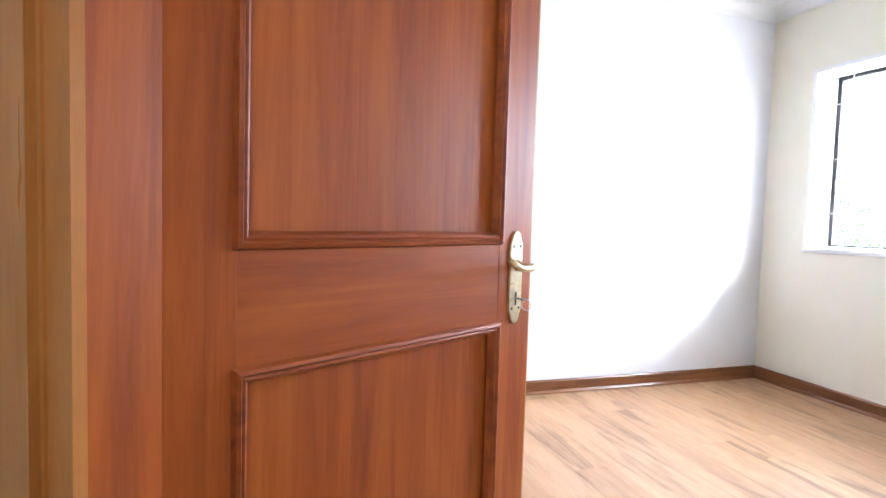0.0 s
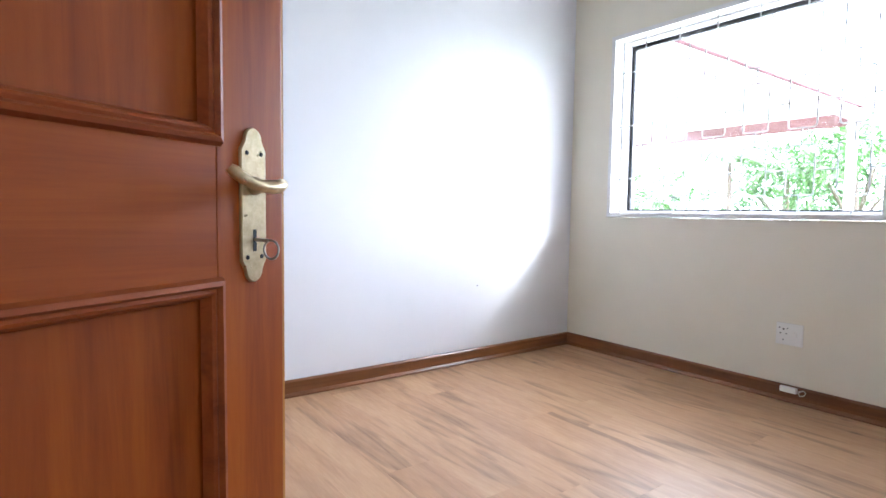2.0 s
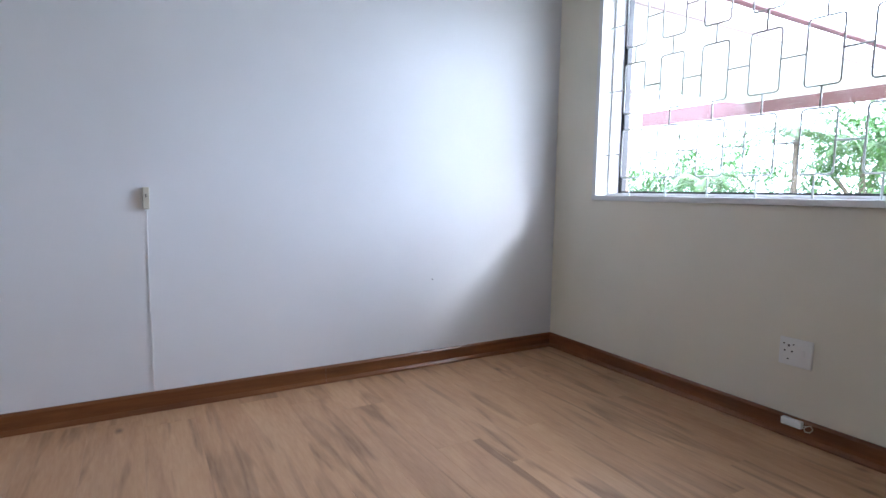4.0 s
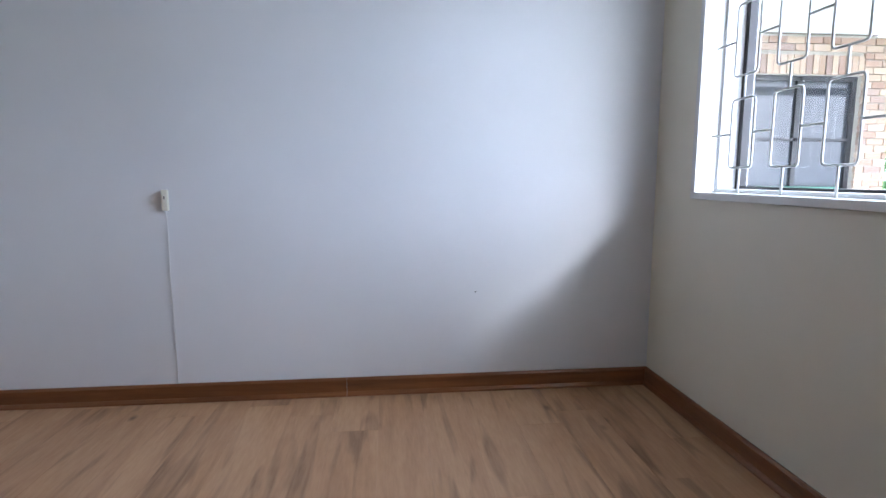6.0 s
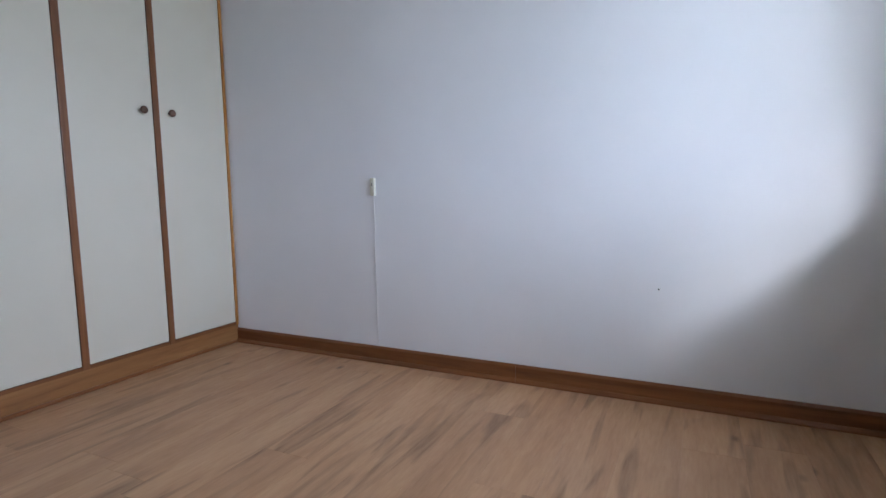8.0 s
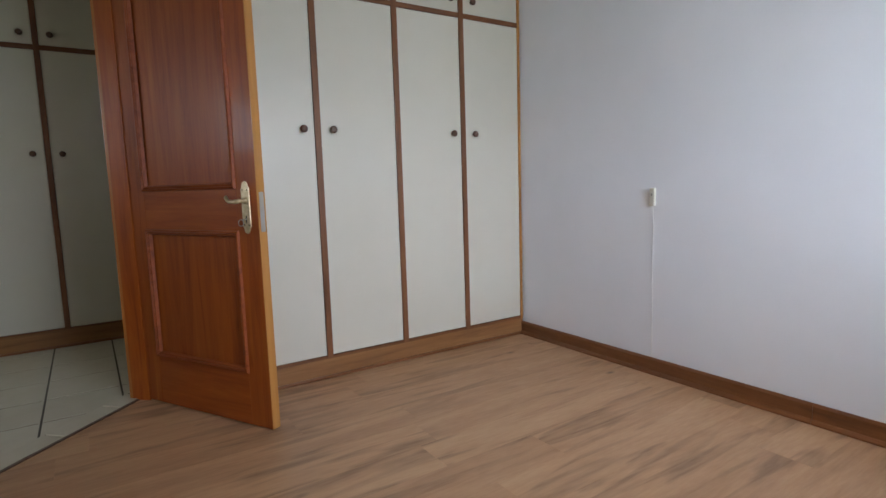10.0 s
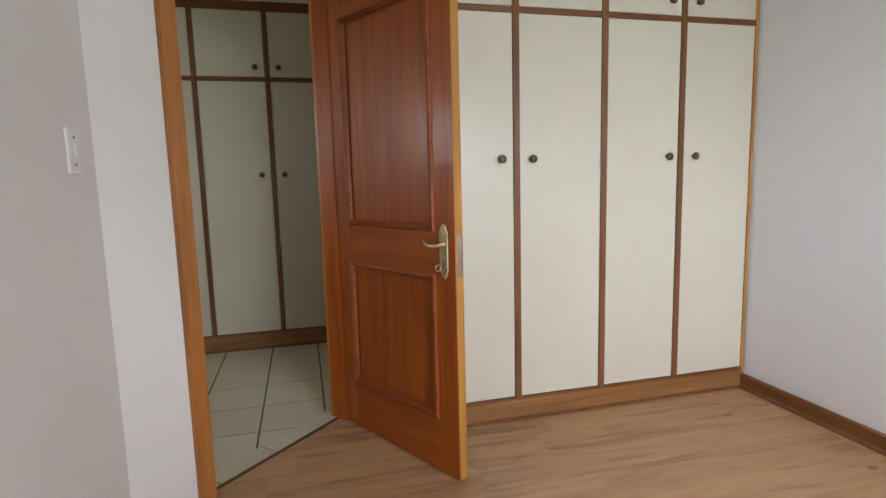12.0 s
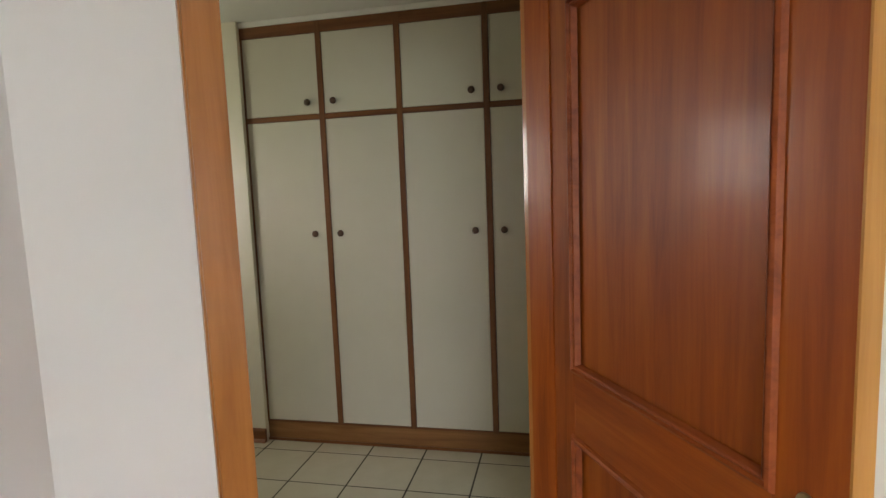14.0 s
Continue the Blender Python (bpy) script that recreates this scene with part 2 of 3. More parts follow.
# ---------------------------------------------------------------- the shell
CEIL_Z, HALL_Z = 2.58, 2.50
WIN = (1.685, 3.195, 0.920, 2.095)      # y0, y1, z0, z1 of the window opening
N_HALL, N_ROOM = 0.51, 0.68
S_HINGE, S_LATCH, HEAD = -1.290, -0.410, 2.09

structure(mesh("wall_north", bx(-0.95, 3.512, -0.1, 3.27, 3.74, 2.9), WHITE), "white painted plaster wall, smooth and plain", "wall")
bm = bmesh.new()
box(bm, 3.012, 0.30, -0.1, 3.25, 3.512, WIN[2])
box(bm, 3.012, 0.30, WIN[3], 3.25, 3.512, 2.9)
box(bm, 3.012, 0.30, WIN[2], 3.25, WIN[0], WIN[3])
box(bm, 3.012, WIN[1], WIN[2], 3.25, 3.512, WIN[3])
structure(mesh("wall_east", bm, CREAM), "cream painted plaster wall round the barred window", "wall")
structure(mesh("wall_south", bx(0.40, 0.395, -0.1, 3.012, 0.56, 2.9), WHITE_N), "white painted plaster wall with a light switch", "wall")
structure(mesh("wall_doorway_latch_side", prism([dg(-0.36, N_ROOM), (0.40, 0.56), (0.40, 0.395), (0.326, 0.395), dg(-0.36, N_HALL)], -0.1, 2.9), WHITE_N), "white slanting wall beside the door frame", "wall")
structure(mesh("wall_doorway_hinge_side", prism([dg(-1.34, N_ROOM), dg(-1.34, N_HALL), (-0.80, 1.521), (-0.80, 1.64), (-0.678, 1.64)], -0.1, 2.9), WHITE_N), "white slanting wall between door and wardrobe", "wall")
structure(mesh("wall_doorway_head", prism([dg(-1.34, N_ROOM), dg(-1.34, N_HALL), dg(-0.36, N_HALL), dg(-0.36, N_ROOM)], HEAD + 0.055, 2.9), WHITE_N), "white wall above the doorway", "wall")
structure(mesh("wall_behind_wardrobe", bx(-0.95, 1.366, -0.1, -0.80, 3.512, 2.9), CREAM), "plain painted wall behind the wardrobe", "wall")
structure(mesh("wall_hall_west", bx(-2.70, -1.75, -0.1, -2.50, 3.74, 2.9), CREAM), "plain painted hall wall behind cupboards", "wall")
structure(mesh("wall_hall_pier", bx(-2.50, -1.60, -0.1, -1.84, -0.452, 2.9), CREAM), "cream painted hall wall beside the cupboards", "wall")
# hall wall with an opening added for the fill lamp, out of view
bm = bmesh.new()
box(bm, -2.50, -1.75, -0.1, -1.2, -1.60, 2.9)
box(bm, -0.6, -1.75, -0.1, 2.15, -1.60, 2.9)
box(bm, -1.2, -1.75, -0.1, -0.6, -1.60, 1.4)
box(bm, -1.2, -1.75, 1.95, -0.6, -1.60, 2.9)
structure(mesh("wall_hall_south", bm, CREAM), "plain painted hall wall with an unseen added opening", "wall")
structure(mesh("wall_hall_east", bx(2.0, -1.60, -0.1, 2.15, 0.395, 2.9), CREAM), "plain painted wall at the end of the hall", "wall")
structure(mesh("wall_hall_north", bx(-2.50, 3.512, -0.1, -0.95, 3.74, 2.9), CREAM), "plain painted wall closing the hall", "wall")
structure(mesh("ceiling", bx(-0.80, 0.56, CEIL_Z, 3.012, 3.512, CEIL_Z + 0.1), CEIL), "white flat plaster ceiling of the bedroom", "ceiling")
structure(mesh("ceiling_hall", prism([(-2.50, -1.60), (2.0, -1.60), (2.0, 0.395), (0.326, 0.395), dg(-0.36, N_HALL), dg(-1.34, N_HALL), (-0.80, 1.521), (-0.80, 1.366), (-0.95, 1.366), (-0.95, 3.512), (-2.50, 3.512)], HALL_Z, HALL_Z + 0.1), CEIL), "white flat plaster ceiling of the hall", "ceiling")
structure(mesh("floor_base", bx(-0.80, 0.395, -0.12, 3.012, 3.512, -0.009), GROUT), "dark underlay below the laminate planks", "floor")


def cornice(name, a, b, inward):
    """A coved cornice run from a to b along the top of a wall."""
    a, b, w = Vector(a), Vector(b), Vector(inward)
    prof = [(0, 0), (0, -0.085)] + [(0.012 + 0.058 * (1 - math.cos(q)), -0.085 + 0.012 + 0.058 * math.sin(q)) for q in [i * math.pi / 12 for i in range(7)]] + [(0.085, 0)]
    bm = bmesh.new()
    rings = []
    for p in (a, b):
        rings.append([bm.verts.new((p.x + w.x * o, p.y + w.y * o, CEIL_Z + h)) for o, h in prof])
    k = len(prof)
    for i in range(k):
        bm.faces.new((rings[0][i], rings[0][(i + 1) % k], rings[1][(i + 1) % k], rings[1][i]))
    bm.faces.new(rings[0])
    bm.faces.new(rings[1])
    structure(mesh(name, bm, CEIL), "white coved plaster cornice under the ceiling", "cornice")


cornice("trim_cornice_north", (-0.19, 3.512), (3.012, 3.512), (0, -1))
cornice("trim_cornice_east", (3.012, 0.56), (3.012, 3.512), (-1, 0))


def skirting(name, a, b, inward, material, h=0.084, t=0.014):
    """A skirting board with a rounded top and a quarter bead at its foot."""
    a, b, w = Vector(a), Vector(b), Vector(inward)
    prof = [(0, 0), (0, h), (t * 0.5, h), (t, h - 0.01), (t, 0.02), (t + 0.004, 0.018), (t + 0.012, 0.008), (t + 0.013, 0)]
    bm = bmesh.new()
    rings = [[bm.verts.new((p.x + w.x * o, p.y + w.y * o, z)) for o, z in prof] for p in (a, b)]
    k = len(prof)
    for i in range(k):
        bm.faces.new((rings[0][i], rings[0][(i + 1) % k], rings[1][(i + 1) % k], rings[1][i]))
    bm.faces.new(rings[0])
    bm.faces.new(rings[1])
    structure(mesh(name, bm, material), "dark brown stained wooden skirting board", "skirting")


skirting("baseboard_north_a", (-0.19, 3.512), (1.55, 3.512), (0, -1), SKIRT)
skirting("baseboard_north_b", (1.5515, 3.512), (3.012, 3.512), (0, -1), SKIRT)
skirting("baseboard_east_a", (3.012, 1.552), (3.012, 3.512), (-1, 0), SKIRT_Y)
skirting("baseboard_east_b", (3.012, 0.56), (3.012, 1.55), (-1, 0), SKIRT_Y)
skirting("baseboard_south", (0.415, 0.56), (3.0, 0.56), (0, 1), SKIRT)
skirting("baseboard_slant", dg(-0.344, N_ROOM), (0.40, 0.56), (1 / R2, 1 / R2), FRAMEWOOD)
skirting("baseboard_hall", (-1.84, -1.60), (-1.84, -0.45), (1, 0), SKIRT_Y)


# ---------------------------------------------------------------- door frame and door
def door_frame():
    f = structure(new("door_frame"), "orange-brown varnished wooden door frame", "door frame")
    n0, n1 = N_HALL - 0.012, N_ROOM + 0.020
    for nm, s0, s1 in (("jamb", S_HINGE - 0.062, S_HINGE), ("jamb", S_LATCH, S_LATCH + 0.065)):
        bm = prism([dg(s0, n0), dg(s1, n0), dg(s1, n1), dg(s0, n1)], 0, HEAD + 0.055)
        bmesh.ops.bevel(bm, geom=[e for e in bm.edges if abs(e.verts[0].co.z - e.verts[1].co.z) > 1], offset=0.004, segments=2, affect="EDGES")
        part(nm, bm, FRAMEWOOD, f)
    part("head", prism([dg(S_HINGE, n0), dg(S_LATCH, n0), dg(S_LATCH, n1), dg(S_HINGE, n1)], HEAD, HEAD + 0.055), FRAMEWOOD, f)
    for s0, s1 in ((S_HINGE, S_HINGE + 0.046), (S_LATCH - 0.016, S_LATCH)):
        part("lining", prism([dg(s0, 0.502), dg(s1, 0.502), dg(s1, 0.518), dg(s0, 0.518)], 0, HEAD - 0.001), FRAMEWOOD, f)
        # darker door wood here paints the reveal's shade into the frame
        part("stop", prism([dg(s0, 0.518), dg(s1, 0.518), dg(s1, 0.61), dg(s0, 0.61)], 0, HEAD - 0.001), DOORWOOD, f)
    part("stop", prism([dg(S_HINGE + 0.046, 0.502), dg(S_LATCH - 0.016, 0.502), dg(S_LATCH - 0.016, 0.61), dg(S_HINGE + 0.046, 0.61)], HEAD - 0.014, HEAD), FRAMEWOOD, f)
    # architrave on the hall side
    for s0, s1 in ((S_HINGE - 0.10, S_HINGE - 0.012), (S_LATCH + 0.012, S_LATCH + 0.10)):
        part("architrave", prism([dg(s0, n0 - 0.012), dg(s1, n0 - 0.012), dg(s1, n0), dg(s0, n0)], 0, HEAD + 0.10), FRAMEWOOD, f)
    part("strike_plate", prism([dg(S_LATCH - 0.003, 0.64), dg(S_LATCH, 0.64), dg(S_LATCH, 0.67), dg(S_LATCH - 0.003, 0.67)], 0.84, 0.98), STEEL, f, "worn steel strike plate")
    return f


door_frame()

LEAF_W, LEAF_T, LEAF_H, LEAF_A = 0.826, 0.040, 2.05, 28.3
# hinge corner of the hall-side face; the leaf's own x runs along it, y towards the wardrobe
LEAF = pose(-0.456, 1.312, 0.008, 0, 0, LEAF_A)


def moulding(bm, x0, x1, z0, z1, y, out, w=0.028, d=0.012):
    """A mitred panel bead round a rectangle in the plane y, standing out by d towards out."""
    prof = [(0.0, 0.0), (0.004, d * 0.8), (0.010, d), (0.014, d * 0.45), (0.018, d * 0.6), (0.022, d * 0.4), (w, -0.009)]
    rings = []
    for cx, cz, sx, sz in ((x0, z0, 1, 1), (x1, z0, -1, 1), (x1, z1, -1, -1), (x0, z1, 1, -1)):
        rings.append([bm.verts.new((cx + sx * o, y + out * h, cz + sz * o)) for o, h in prof])
    for i in range(4):
        a, b = rings[i], rings[(i + 1) % 4]
        for k in range(len(prof) - 1):
            bm.faces.new((a[k], a[k + 1], b[k + 1], b[k]))


def door_leaf():
    d = thing("door", "open red-brown varnished wooden panel door with a brass handle", "door", m=LEAF)
    st, sr, lock0, lock1 = 0.108, 0.120, 0.827, 1.012
    holes = [(st, LEAF_W - sr, 0.235, lock0), (st, LEAF_W - sr, lock1, LEAF_H - 0.115)]
    for x0, x1 in ((0, st), (LEAF_W - sr, LEAF_W)):
        part("stile", bx(x0, 0, 0, x1, LEAF_T, LEAF_H, 0.002), DOORWOOD, d)
    for z0, z1 in ((0, 0.235), (lock0, lock1), (LEAF_H - 0.115, LEAF_H)):
        part("rail", bx(st, 0.0006, z0, LEAF_W - sr, LEAF_T - 0.0006, z1), DOORWOOD_H, d)
    for x0, x1, z0, z1 in holes:
        p = part("panel", bx(x0 - 0.001, 0.014, z0 - 0.001, x1 + 0.001, LEAF_T - 0.014, z1 + 0.001), DOORWOOD, d)
        for y, o in ((0, -1), (LEAF_T, 1)):
            bm = bmesh.new()
            moulding(bm, x0 - 0.008, x1 + 0.008, z0 - 0.008, z1 + 0.008, y, o)
            part("bead", bm, BEADWOOD, p, "dark moulded panel bead")
    part("latch_edge", bx(LEAF_W, 0.0005, 0.0, LEAF_W + 0.004, LEAF_T - 0.0005, LEAF_H), EDGEWOOD, d, "pale yellow lipping on the door's edge")
    part("lock_plate", bx(LEAF_W + 0.0035, 0.009, 0.83, LEAF_W + 0.006, 0.031, 0.99, 0.0008), STEEL, d, "brown-grey steel lock plate")
    for y, o in ((0, -1), (LEAF_T, 1)):
        cx = LEAF_W - 0.060
        bm = bmesh.new()
        hw, z0, z1 = 0.0215, 0.824, 1.034
        pts = []
        for q in [math.pi * i / 10 for i in range(11)]:
            pts.append((cx + 0.0145 * math.cos(q), z1 - 0.017 + 0.017 * math.sin(q)))
        pts += [(cx - 0.017, z1 - 0.022), (cx - hw, z1 - 0.030), (cx - hw, z0 + 0.030), (cx - 0.017, z0 + 0.022)]
        for q in [math.pi * i / 10 for i in range(11)]:
            pts.append((cx - 0.0145 * math.cos(q), z0 + 0.017 - 0.017 * math.sin(q)))
        pts += [(cx + 0.017, z0 + 0.022), (cx + hw, z0 + 0.030), (cx + hw, z1 - 0.030), (cx + 0.017, z1 - 0.022)]
        fr = [bm.verts.new((x, y + o * 0.005, z)) for x, z in pts]
        mid = [bm.verts.new((x, y + o * 0.003, z)) for x, z in [(cx + (x - cx) * 1.06, z + (0.0012 if z > 0.93 else -0.0012)) for x, z in pts]]
        bk = [bm.verts.new((v.co.x, y, v.co.z)) for v in mid]
        bm.faces.new(fr)
        k = len(pts)
        for a, b in ((fr, mid), (mid, bk)):
            for i in range(k):
                bm.faces.new((a[i], a[(i + 1) % k], b[(i + 1) % k], b[i]))
        pl = part("handle_plate", bm, BRASS, d, "long worn brass handle plate")
        for sx in (-0.013, 0.013):
            for zz in (z0 + 0.034, z1 - 0.034):
                part("screw", lathe(bmesh.new(), [(0.0032, 0), (0.0032, 0.001), (0.001, 0.0016)], Matrix.Translation((cx + sx, y + o * 0.0045, zz)) @ Euler((o * -math.pi / 2, 0, 0)).to_matrix().to_4x4(), 10), DARK, pl)
        hz = 0.956
        part("keyhole", prism([(cx - 0.003, y + o * 0.0049), (cx + 0.003, y + o * 0.0049), (cx + 0.003, y + o * 0.0056), (cx - 0.003, y + o * 0.0056)], 0.866, 0.896), DARK, pl)
        bm = bmesh.new()
        lathe(bm, [(0.013, 0), (0.012, 0.006), (0.008, 0.012), (0.0075, 0.042), (0.009, 0.048)], Matrix.Translation((cx, y + o * 0.005, hz)) @ Euler((o * -math.pi / 2, 0, 0)).to_matrix().to_4x4(), 16)
        yy = y + o * 0.045
        tube(bm, [(cx + 0.014, yy, hz + 0.003), (cx + 0.004, yy + o * 0.001, hz - 0.001), (cx - 0.008, yy + o * 0.002, hz - 0.003), (cx - 0.026, yy + o * 0.004, hz - 0.003), (cx - 0.044, yy + o * 0.004, hz - 0.001), (cx - 0.058, yy, hz + 0.006), (cx - 0.068, yy - o * 0.004, hz + 0.014), (cx - 0.073, yy - o * 0.008, hz + 0.019)],
             0.008, 10, radii=[0.007, 0.0095, 0.009, 0.0075, 0.007, 0.0075, 0.008, 0.006])
        part("lever", bm, BRASS, d, "curved brass lever handle", True)
    # key with its ring on the hall side
    cx = LEAF_W - 0.060
    key = part("key", tube(bmesh.new(), [(cx, -0.004, 0.882), (cx, -0.030, 0.881)], 0.0025, 8), STEEL, d, "steel key left in the lock")
    ring = [(cx + 0.001, -0.034 + 0.013 * math.cos(q), 0.869 + 0.013 * math.sin(q)) for q in [math.tau * i / 16 for i in range(16)]]
    part("key_bow", tube(bmesh.new(), ring, 0.0016, 6, True), STEEL, key)
    for hz in (0.22, 1.02, 1.80):
        part("hinge", bx(-0.004, LEAF_T - 0.004, hz, 0.008, LEAF_T + 0.006, hz + 0.1, 0.002), KNOBWOOD, d)


door_leaf()


# ---------------------------------------------------------------- wardrobes
def knob(parent, x, y, z):
    part("knob", lathe(bmesh.new(), [(0.009, 0), (0.0085, 0.008), (0.014, 0.013), (0.019, 0.020), (0.019, 0.026), (0.014, 0.032), (0.006, 0.0335)],
                       Matrix.Translation((x, y, z)) @ Euler((0, math.pi / 2, 0)).to_matrix().to_4x4(), 16), KNOBWOOD, parent, "round turned dark wooden knob", True)


def wardrobe(label, fx, depth, ys, zs, top, ceil, knobs_low, low_sides, stile=0.032, end0=0.03, end1=0.03, zk=0.105):
    """Built-in cupboard facing +x: ys are the stile centres, zs = bottom and top of the tall and the small doors."""
    w = thing("wardrobe", label, "wardrobe", (fx, (ys[0] + ys[-1]) / 2, 0))
    ox, oy = fx, (ys[0] + ys[-1]) / 2
    h = stile / 2
    part("carcass", bx(-depth, ys[0] - oy, 0.002, -0.022, ys[-1] - oy, ceil), CREAM, w)
    part("plinth", bx(-0.021, ys[0] - oy, 0.001, 0.0, ys[-1] - oy, zk, 0.002), PLINTH, w, "pale varnished wooden plinth")
    part("foot_bead", bx(0.0005, ys[0] - oy, 0.001, 0.012, ys[-1] - oy - 0.03, 0.018, 0.005), SKIRT_Y, w, "dark brown quarter bead along the floor")
    part("rail", bx(-0.0215, ys[0] - oy + h, zk, 0.002, ys[-1] - oy - h, zs[0]), TRIM_Y, w)
    part("rail", bx(-0.0215, ys[0] - oy + h, zs[1], 0.003, ys[-1] - oy - h, zs[2], 0.002), TRIM_Y, w)
    part("rail", bx(-0.0215, ys[0] - oy + h, zs[3], 0.003, ys[-1] - oy - h, top, 0.002), TRIM_Y, w)
    if ceil - top > 0.004:
        part("cornice", bx(-0.03, ys[0] - oy, top, 0.012, ys[-1] - oy, ceil - 0.002, 0.003), CEIL, w, "thin white strip under the ceiling")
    for i, y in enumerate(ys):
        y0, y1 = y - h - oy, y + h - oy
        if i == 0:
            y0 = y - oy
        if i == len(ys) - 1:
            y1 = y - oy
        if i == len(ys) - 1:
            part("stile", bx(-0.0213, y0, zk, 0.005, y1, top, 0.002), EDGEWOOD, w, "pale orange-brown wooden end upright")
        else:
            part("stile", bx(-0.0213, y0, zk, 0.005, y1, top, 0.002), TRIM_Z, w, "dark brown wooden upright")
    for i, (a, b) in enumerate(zip(ys, ys[1:])):
        for k, (z0, z1) in enumerate(((zs[0], zs[1]), (zs[2], zs[3]))):
            dr = part("door" if k == 0 else "top_door", bx(-0.020, a + h - oy + 0.002, z0 + 0.002, -0.001, b - h - oy - 0.002, z1 - 0.002, 0.0015), MELAMINE, w, "cream melamine cupboard door")
            kz = knobs_low[k]
            ky = (b - h - 0.062) if low_sides[i] == "r" else (a + h + 0.062)
            knob(dr, -0.002, ky - oy, kz)


wardrobe("built-in bedroom wardrobe with cream doors and brown wooden trim", -0.19, 0.60,
         [1.645, 2.150, 2.614, 3.058, 3.508], (0.122, 1.968, 1.995, 2.49), 2.53, CEIL_Z, (1.302, 2.063), "rlrl")
wardrobe("built-in hall cupboard with cream doors and dark wooden trim", -1.874, 0.60,
         [-0.460, 0.028, 0.485, 0.966, 1.445, 1.930], (0.130, 1.930, 1.960, 2.405), 2.468, HALL_Z, (1.278, 2.024), "rlrlr", zk=0.120)


# ---------------------------------------------------------------- window
def window():
    y0, y1, z0, z1 = WIN
    w = structure(new("window_1"), "wide white-framed window with a dark inner edge", "window")
    b = 0.045
    # painted lining of the opening
    for nm, q in (("window_sill", (3.000, y0 + 0.0, z0 + 0.002, 3.225, y1, z0 + 0.03)), ("window_frame", (3.000, y0, z1 - 0.03, 3.225, y1, z1 - 0.002)),
                  ("window_frame", (3.000, y0 + 0.002, z0 + 0.03, 3.225, y0 + 0.03, z1 - 0.03)), ("window_frame", (3.000, y1 - 0.03, z0 + 0.03, 3.225, y1 - 0.002, z1 - 0.03))):
        part(nm, bx(*q, 0.003), WHITEGLOSS, w)
    # inner white step
    s = 0.03
    for q in ((3.09, y0 + s, z0 + s, 3.22, y1 - s, z0 + s + 0.014), (3.09, y0 + s, z1 - s - 0.014, 3.22, y1 - s, z1 - s),
              (3.09, y0 + s, z0 + s + 0.014, 3.22, y0 + s + 0.014, z1 - s - 0.014), (3.09, y1 - s - 0.014, z0 + s + 0.014, 3.22, y1 - s, z1 - s - 0.014)):
        part("window_frame", bx(*q, 0.002), WHITEGLOSS, w)
    s = 0.044
    t = 0.024
    for q in ((3.165, y0 + s, z0 + s, 3.20, y1 - s, z0 + s + 0.010), (3.165, y0 + s, z1 - s - t, 3.20, y1 - s, z1 - s),
              (3.165, y0 + s, z0 + s + 0.010, 3.20, y0 + s + t, z1 - s - t), (3.165, y1 - s - t, z0 + s + 0.010, 3.20, y1 - s, z1 - s - t)):
        part("sash", bx(*q, 0.001), METALFRAME, w, "dark bronze metal sash")
    g = part("pane", bx(3.180, y0 + s + 0.01, z0 + s + 0.004, 3.184, y1 - s - 0.01, z1 - s - 0.01), GLASS, w, "clear window glass")
    g.visible_shadow = False


window()


def burglar_bars():
    """Welded rounded rectangles joined by short links."""
    g = thing("burglar_bars", "white painted steel burglar bars of linked rounded rectangles", "window grille", (3.065, 0, 0))
    hw, rows, r = 0.0645, ((1.046, 1.300), (1.385, 1.643), (1.728, 1.985)), 0.0042
    cols = [2.983 - 0.2265 * i for i in range(6)]
    for y in cols:
        for z0, z1 in rows:
            c = 0.016
            pts = []
            for cy, cz, a0 in ((y + hw - c, z1 - c, 0), (y - hw + c, z1 - c, 90), (y - hw + c, z0 + c, 180), (y + hw - c, z0 + c, 270)):
                for k in range(5):
                    a = radians(a0 + 22.5 * k)
                    pts.append((0, cy + c * math.cos(a), cz + c * math.sin(a)))
            part("loop", tube(bmesh.new(), pts, r, 8, True), GRILLE, g, smooth=True)
        links = [WIN[2] + 0.03] + [z for row in rows for z in row] + [WIN[3] - 0.03]
        for k in range(0, len(links), 2):
            part("upright", tube(bmesh.new(), [(0, y, links[k]), (0, y, links[k + 1])], r, 8), GRILLE, g, smooth=True)
    for z0, z1 in rows:
        zm = (z0 + z1) / 2
        ends = [WIN[1] - 0.03] + [q for y in cols for q in (y + hw, y - hw)] + [WIN[0] + 0.03]
        for k in range(0, len(ends), 2):
            part("link", tube(bmesh.new(), [(0, ends[k], zm), (0, ends[k + 1], zm)], r, 8), GRILLE, g, smooth=True)


burglar_bars()


# ---------------------------------------------------------------- small fittings
def socket():
    s = thing("wall_socket", "square white plastic wall socket with a switch", "socket", (3.012, 2.060, 0.342))
    part("plate", bx(-0.009, -0.062, -0.056, 0, 0.062, 0.056, 0.004), PLASTIC, s)
    for y, z, r in ((0.026, 0.024, 0.0045), (0.012, 0.002, 0.0035), (0.040, 0.002, 0.0035), (0.026, -0.03, 0.003), (0.045, 0.03, 0.003), (0.008, 0.03, 0.003)):
        part("pin_hole", lathe(bmesh.new(), [(r, 0), (r, 0.0015)], Matrix.Translation((-0.0088, y, z)) @ Euler((0, -math.pi / 2, 0)).to_matrix().to_4x4(), 12), DARK, s)
    part("rocker", bx(-0.014, -0.036, -0.012, -0.008, -0.018, 0.014, 0.002), PLASTIC, s)


